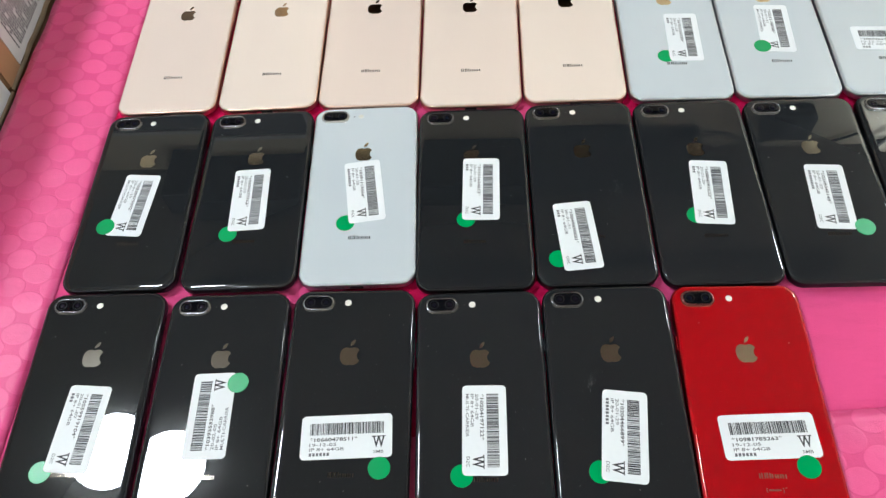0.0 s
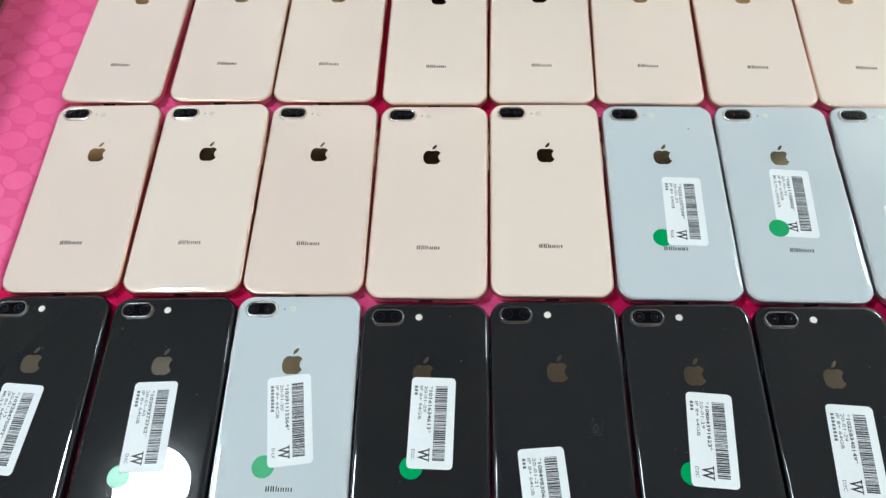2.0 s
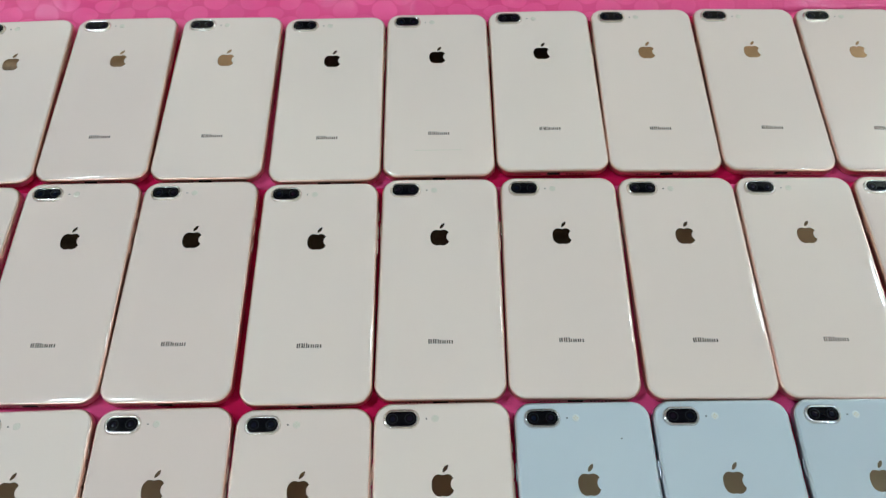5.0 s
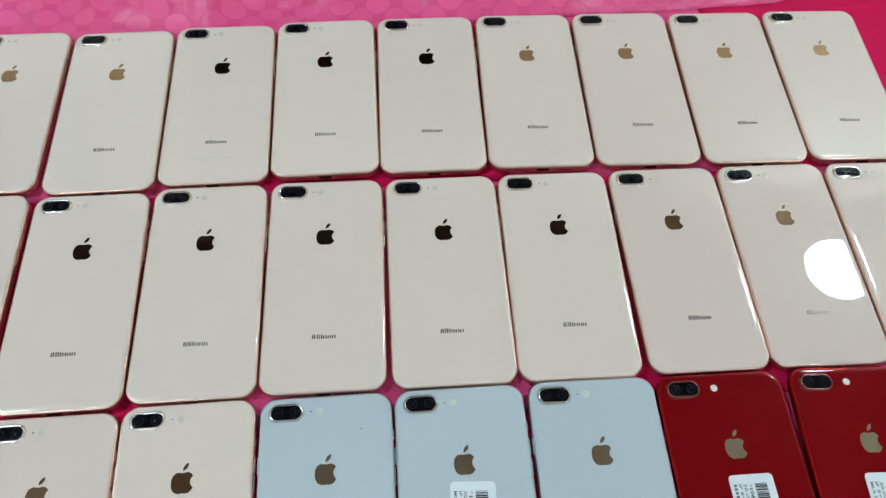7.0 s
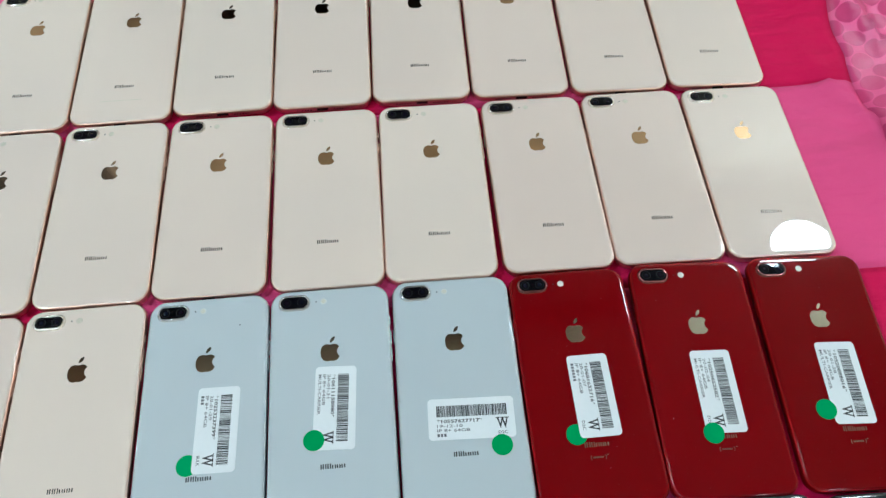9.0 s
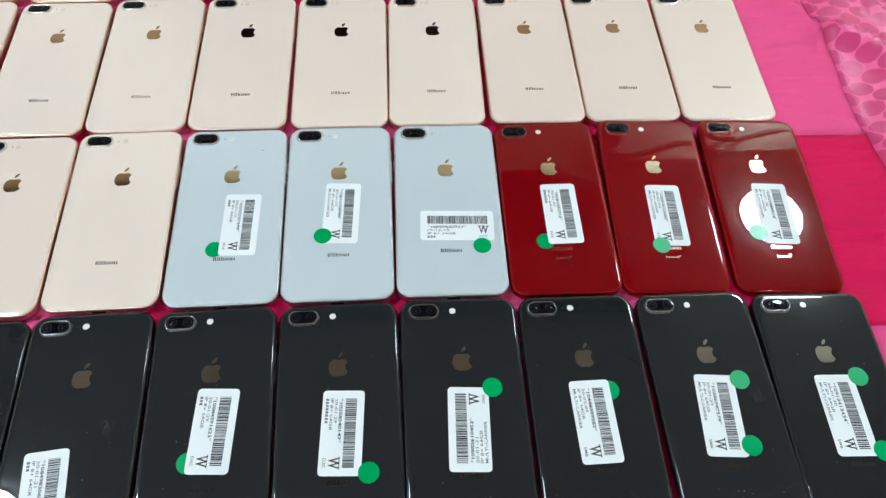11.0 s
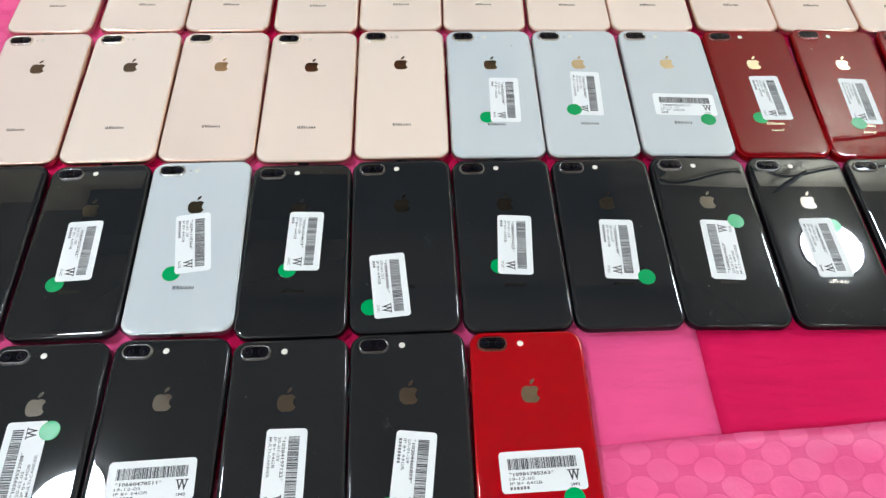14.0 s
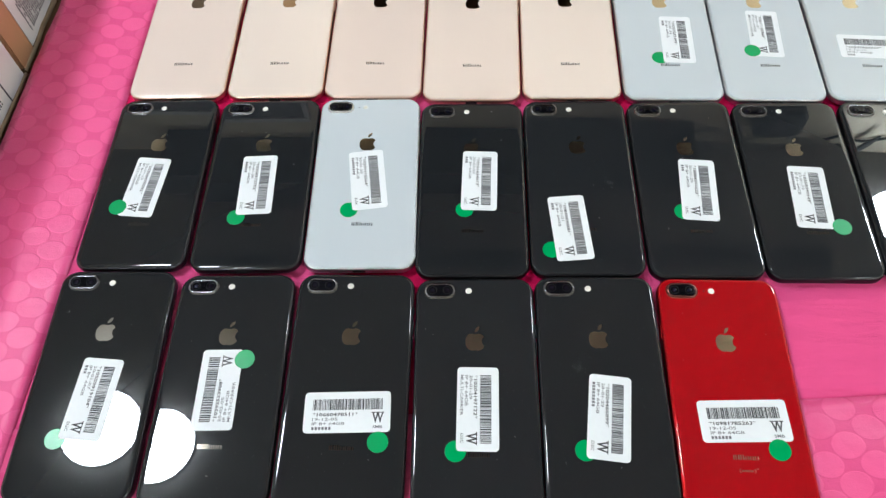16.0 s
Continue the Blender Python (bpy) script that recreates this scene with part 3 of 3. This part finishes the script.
    if colour in ("red", "scarlet"):
        bm = bmesh.new()
        for k in range(7):
            add_box(bm, -0.0034 + 0.00098 * k, -0.0034 + 0.00098 * k + 0.0007, -0.0508, -0.0498, 0.0074, 0.00754)
        for side in (-1, 1):
            for dx, y0, y1 in ((0.0, -0.0512, -0.0494), (-0.0003, -0.0517, -0.0511), (-0.0003, -0.0495, -0.0489)):
                c = side * (0.0046 + dx)
                add_box(bm, c - 0.0002, c + 0.0002, y0, y1, 0.0074, 0.00754)
        add_box(bm, 0.0055, 0.0066, -0.0493, -0.0488, 0.0074, 0.00754)
        tagged(part("product_mark", bm, WORDMARK[colour], ph, "small pale mark drawn as bars"), kind="stuff")
    # side keys and the lower end
    for name, side, y, half in (("mute_switch", 1, 0.0530, 0.0028), ("volume_button", 1, 0.0405, 0.0050), ("volume_button", 1, 0.0285, 0.0050), ("power_button", -1, 0.0400, 0.0050)):
        bm = bmesh.new()
        x = side * HX
        add_box(bm, x - 0.0005, x + 0.0005, y - half, y + half, 0.0024, 0.0048, 0.0003)
        part(name, bm, BUTTON[colour], frame_ob)
    bm = bmesh.new()
    add_box(bm, -0.0045, 0.0045, -HY - 0.00012, -HY + 0.002, 0.0022, 0.0047)
    part("charging_port", bm, HOLE, frame_ob, "dark charging port")
    for s in (-1, 1):
        bm = bmesh.new()
        for k in range(6):
            x = s * (0.0095 + 0.0022 * k)
            add_box(bm, x - 0.0005, x + 0.0005, -HY - 0.0001, -HY + 0.002, 0.0025, 0.0035)
        tagged(part("speaker_grille", bm, HOLE, frame_ob), kind="stuff")
    return tagged(ph, label, "phone", "phones laid out in rows")


LABELS = {
    "gold": "pale gold smartphone lying face down on the bedspread",
    "silver": "silver white smartphone lying face down on the bedspread",
    "black": "glossy black smartphone lying face down on the bedspread",
    "red": "deep red smartphone lying face down on the bedspread",
    "scarlet": "bright red smartphone lying face down on the bedspread",
}
ROWS_OF_PHONES = {
    "A": ("kkkkkq", [(-0.2406, 0.1435, 2.18), (-0.1565, 0.1427, 1.6), (-0.0746, 0.1447, 0.7), (0.0078, 0.1429, 1.6), (0.0884, 0.1465, 1.19), (0.1697, 0.1462, 0.04)]),
    "B": ("kkskkkkkkkk", [(-0.2421, 0.3043, 1.73), (-0.1592, 0.3051, 1.73), (-0.0781, 0.3075, 1.81), (0.0024, 0.3034, 1.13), (0.0833, 0.3066, 1.27), (0.1649, 0.3066, 1.47), (0.2462, 0.3068, 0.87), (0.3265, 0.3069, 0.17), (0.4079, 0.3057, -0.01), (0.4906, 0.3044, 0.55), (0.5706, 0.301, -1.55)]),
    "C": ("gggggsssrrr", [(-0.2448, 0.4657, 1.66), (-0.1625, 0.4673, 1.19), (-0.0814, 0.4678, 0.85), (0.0, 0.4662, 0.28), (0.081, 0.4689, 0.52), (0.1628, 0.4683, 0.32), (0.2437, 0.4684, 0.1), (0.3254, 0.4684, -0.54), (0.4062, 0.4668, -0.54), (0.4877, 0.465, -2.09), (0.5704, 0.4623, -2.28)]),
    "D": ("ggggggggggg", [(-0.2507, 0.6279, -0.47), (-0.1664, 0.63, 0.44), (-0.0852, 0.6299, -0.02), (-0.0015, 0.6274, 0.3), (0.0801, 0.6294, -0.33), (0.1612, 0.6293, -0.78), (0.2431, 0.6282, -0.3), (0.3236, 0.6276, -0.84), (0.406, 0.6271, -0.28), (0.4866, 0.6261, -0.78), (0.5677, 0.6239, -1.08)]),
    "E": ("ggggggggggg", [(-0.2495, 0.7896, 1.85), (-0.1672, 0.7918, 1.1), (-0.0844, 0.7913, -0.19), (-0.0013, 0.7885, 0.36), (0.0797, 0.7911, 0.19), (0.1606, 0.794, 0.05), (0.2414, 0.7932, -0.77), (0.3226, 0.7926, -1.34), (0.4039, 0.7907, -1.52), (0.4857, 0.7877, -1.82), (0.5672, 0.7863, -2.23)]),
}
SHORT = {"k": "black", "g": "gold", "s": "silver", "r": "red", "q": "scarlet"}
# how far some backs lean towards +x and +y, in degrees, on the soft bedspread
TILTS = {"A1": (2.25, 0.14), "A2": (-0.16, 0.66), "B2": (-0.72, 0.52), "C2": (-0.75, -0.1), "C10": (1.69, -1.87), "C11": (1.21, -2.16),
         "B8": (2.18, -0.67), "B9": (1.02, -0.38), "B10": (1.13, -0.23), "B11": (0.37, 0.37), "D9": (0.75, 0.15), "D10": (-0.18, 0.03), "D11": (0.37, 0.09)}
rng = random.Random(11)
first, phones = {}, {}
for row, (colours, places) in ROWS_OF_PHONES.items():
    for k, (c, (x, y, turn)) in enumerate(zip(colours, places)):
        colour = SHORT[c]
        lean = TILTS.get(row + str(k + 1), (rng.uniform(-0.4, 0.4), rng.uniform(-0.4, 0.4)))
        at = pose(x, y, 0.0, -lean[1], lean[0], turn)
        if colour not in first:
            ob = first[colour] = phone(colour, LABELS[colour])
            ob.matrix_basis = at
        else:
            ob = copy_thing(first[colour], at)
        phones[row + str(k + 1)] = ob

# ================= stickers on the phones =================
LW, LH = 0.0272, 0.0132
TEXTS = {}


def text_mesh(words, width, height, mat, bold=0.0):
    """The words as a flat mesh of that width and height, from its lower left corner."""
    key = (words, width, height, mat.name)
    if key not in TEXTS:
        cu = bpy.data.curves.new("words", "FONT")
        cu.body, cu.resolution_u, cu.offset = words, 2, bold
        ob = new("words", cu)
        bpy.context.view_layer.update()
        me = bpy.data.meshes.new_from_object(ob.evaluated_get(bpy.context.evaluated_depsgraph_get()))
        bpy.data.objects.remove(ob)
        n = len(me.vertices)
        co = np.empty(n * 3, "f")
        me.vertices.foreach_get("co", co)
        co = co.reshape(-1, 3)
        lo, hi = co.min(0), co.max(0)
        co[:, 0] = (co[:, 0] - lo[0]) / (hi[0] - lo[0]) * width
        co[:, 1] = (co[:, 1] - lo[1]) / (hi[1] - lo[1]) * height
        co[:, 2] = 0
        me.vertices.foreach_set("co", co.ravel())
        me.materials.clear()
        me.materials.append(mat)
        TEXTS[key] = me
    return TEXTS[key]


bm = bmesh.new()
rounded_slab(bm, LW, LH, 0.0026, 5, ((0.0, 0.0), (0.0, 0.00012)))
STICKER = mesh_of("label_sticker", bm, PAPER, False)
DOTS = {}
for name, z in (("low", 0.00008), ("high", 0.00030)):
    bm = bmesh.new()
    disc_slab(bm, 0, 0, ((0.00655, 0.0), (0.00655, z), (0.0064, z + 0.00004)), 32)
    DOTS[name] = mesh_of("green_dot", bm, DOT_GREEN, False)


def bars(seed):
    r = random.Random(seed)
    bm = bmesh.new()
    x = -0.0218
    while x < 0.0222:
        w = r.choice((0.00030, 0.00034, 0.0006, 0.0009))
        add_box(bm, x, x + w, 0.0014, 0.0085, 0.00012, 0.00020)
        x += w + r.choice((0.00025, 0.00028, 0.0005))
    return bm


def sticker(owner, u, v, turn, serial, date, carrier, code, dots):
    """carrier: the words, or the width of a plain bar in metres."""
    ob = phones[owner]
    for du, dv, where in dots:
        part("green_dot", DOTS[where], None, ob, "round green paper dot", at=pose(du / 1000, dv / 1000, 0.0075))
    s = part("label_sticker", STICKER, None, ob, "white rounded paper label with bar code", at=pose(u / 1000, v / 1000, 0.00758, 0, 0, turn))
    part("bar_code", bars(owner), INK, s, "black bar code")
    z = 0.00018

    def line(name, words, x, y, w, h, mat, bold=0.008):
        part(name, text_mesh(words, w, h, mat, bold), None, s, at=pose(x, y, z))

    line("serial_line", serial, -0.0218, -0.0026, 0.0285, 0.0023, INK, 0.022)
    line("date_line", date, -0.0218, -0.0054, 0.0160, 0.0019, INK_GREY)
    line("model_line", "IP 8+ 64GB", -0.0218, -0.0082, 0.0205, 0.0019, INK_GREY)
    if isinstance(carrier, str):
        line("carrier_line", carrier, -0.0218, -0.0111, 0.0265, 0.0019, INK_GREY)
    else:
        bm = bmesh.new()
        for k in range(max(2, round(carrier / 0.0021))):
            add_box(bm, -0.0218 + 0.0021 * k, -0.0218 + 0.0021 * k + 0.0014, -0.0111, -0.0093, 0.00012, 0.00019)
        part("carrier_bar", bm, INK_GREY, s)
    line("letter", "W", 0.0158, -0.0072, 0.0070, 0.0068, INK, 0.02)
    for x in (0.0152, 0.0180, 0.0208):
        bm = bmesh.new()
        add_box(bm, x, x + 0.0025, -0.0009, -0.0003, 0.00012, 0.00019)
        part("letter_serif", bm, INK, s)
    if code:
        line("code_line", code, 0.0162, -0.0107, 0.0060, 0.0019, INK_GREY)
    ob["label"] = ob["label"].split(" lying")[0] + " with white label and green dot, face down"


MC = "MULTI-CARRIER"
sticker("A1", 2.3, -14.3, -94.2, "*10559919104*", "20-01-07", 0.006, "D2C", [(-14.2, -40.7, "low")])
sticker("A2", -1.2, -5.0, 90.7, "*10393533988*", "20-02-05", MC, "", [(13.3, 15.5, "high")])
sticker("A3", 1.9, -19.8, 2.1, "*10660478511*", "19-12-05", 0.0125, "SMB", [(22.3, -38.5, "high")])
sticker("A4", 1.1, -13.2, -91.2, "*10204197122*", "20-01-29", MC, "D2C", [(-12.9, -40.2, "low")])
sticker("A5", 1.8, -20.2, -96.7, "*10204466899*", "20-01-29", 0.016, "D2C", [(-14.4, -41.1, "low")])
sticker("A6", 2.9, -19.8, 2.3, "*10981785263*", "19-12-05", 0.0125, "SMB", [(21.1, -37.3, "high")])
sticker("B1", -2.6, -8.6, -95.1, "*10328475092*", "20-01-15", MC, "", [(-19.2, -27.1, "high")])
sticker("B2", -0.1, -5.9, -88.4, "*10309372762*", "20-01-30", 0.010, "D2C", [(-11.9, -35.5, "low")])
sticker("B3", 2.1, -2.2, -83.1, "*10391115564*", "20-01-30", 0.016, "BULK", [(-10.3, -29.9, "low")])
sticker("B4", 5.7, 2.5, -91.7, "*10161634613*", "20-01-29", 0.006, "D2C", [(-5.4, -23.9, "low")])
sticker("B5", -10.5, -40.7, -85.5, "*10849830681*", "20-01-21", 0.006, "D2C", [(-24.8, -59.1, "low")])
sticker("B6", 3.8, -6.2, -94.6, "*10884391623*", "20-01-29", 0.006, "D2C", [(-10.0, -25.5, "low")])
sticker("B7", 2.0, -11.5, -93.6, "*10258340149*", "20-01-29", 0.016, "D2C", [(18.1, -37.6, "high")])
sticker("B8", 1.0, -13.1, 87.5, "*10982610452*", "20-01-31", MC, "CHOE", [(18.1, 13.5, "high")])
sticker("B9", 0.1, -11.1, -88.9, "*10448309582*", "20-02-05", MC, "SMB", [(12.5, 9.0, "low")])
sticker("B10", -1.9, -9.8, -94.7, "*10386747579*", "20-01-29", MC, "SMB", [(17.3, 13.1, "high"), (12.6, -30.6, "high")])
sticker("B11", -0.3, -10.4, -90.4, "*10913412434*", "20-01-30", MC, "SMB", [(16.7, 15.3, "high"), (16.2, -34.5, "high")])
sticker("C6", 9.4, -12.7, -91.6, "*10253237399*", "20-01-29", 0.006, "BULK", [(-7.3, -34.0, "low")])
sticker("C7", 2.2, -5.4, -93.0, "*10611158980*", "20-01-31", MC, "", [(-11.3, -25.7, "high")])
sticker("C8", 5.7, -20.5, -1.7, "*10557627717*", "19-12-10", 0.006, "D2C", [(23.0, -38.7, "high")])
sticker("C9", 4.1, -10.8, -89.6, "*10681632716*", "20-01-07", 0.0125, "D2C", [(-11.0, -35.4, "low")])
sticker("C10", 2.6, -13.2, -90.1, "*10250652582*", "20-02-04", MC, "D2C", [(-6.2, -40.2, "high")])
sticker("C11", 3.0, -12.3, -91.1, "*10520888016*", "20-01-28", MC, "", [(-14.3, -29.6, "high")])

# ================= dust on the dark phones =================
SCUFFS = {"B5": (0.021, -0.002), "B10": (0.026, 0.002), "A5": (-0.014, 0.012)}
for owner, ob in phones.items():
    if "black" not in ob["label"] and "red" not in ob["label"]:
        continue
    r = random.Random("dust" + owner)
    bm = bmesh.new()
    for _ in range(r.randint(5, 10)):
        x, y, s, a = r.uniform(-0.034, 0.034), r.uniform(-0.073, 0.073), r.uniform(0.00012, 0.0003), r.uniform(0, 3.1)
        c, d = math.cos(a) * s, math.sin(a) * s
        prism(bm, [(x - c, y - d), (x + d * 0.5, y - c * 0.5), (x + c * 1.3, y + d), (x - d * 0.6, y + c * 0.6)], 0.00745, 0.0076)
    if owner in ("B8", "B9", "B10"):
        for _ in range(26):
            x, y, s, a = r.uniform(-0.034, 0.034), r.uniform(-0.075, -0.055), r.uniform(0.00010, 0.00028), r.uniform(0, 3.1)
            c, d = math.cos(a) * s, math.sin(a) * s
            prism(bm, [(x - c, y - d), (x + d * 0.4, y - c * 0.4), (x + c * 1.6, y + d), (x - d * 0.5, y + c * 0.5)], 0.00745, 0.0076)
    if owner in SCUFFS:
        for _ in range(42):
            x, y, s, a = SCUFFS[owner][0] + r.gauss(0, 0.0018), SCUFFS[owner][1] + r.gauss(0, 0.0030), r.uniform(0.00005, 0.00016), r.uniform(0, 3.1)
            c, d = math.cos(a) * s, math.sin(a) * s
            prism(bm, [(x - c, y - d), (x + d * 0.5, y - c * 0.5), (x + c * 1.6, y + d), (x - d * 0.6, y + c * 0.6)], 0.00745, 0.00757)
    tagged(part("dust", bm, DUST, ob, "pale dust flecks"), kind="stuff")

# faint straight line across the glass, below the wordmark
bm = bmesh.new()
add_box(bm, -0.0170, 0.0160, -0.0577, -0.0573, 0.0074, 0.00752)
part("scuff", bm, DIODE, phones["E5"], "faint straight line below the wordmark")
bm = bmesh.new()
disc_slab(bm, 0.0212, 0.0572, ((0.0005, 0.0074), (0.0004, 0.00765)), 8)
part("speck", bm, HOLE, phones["C6"], "tiny dark speck")
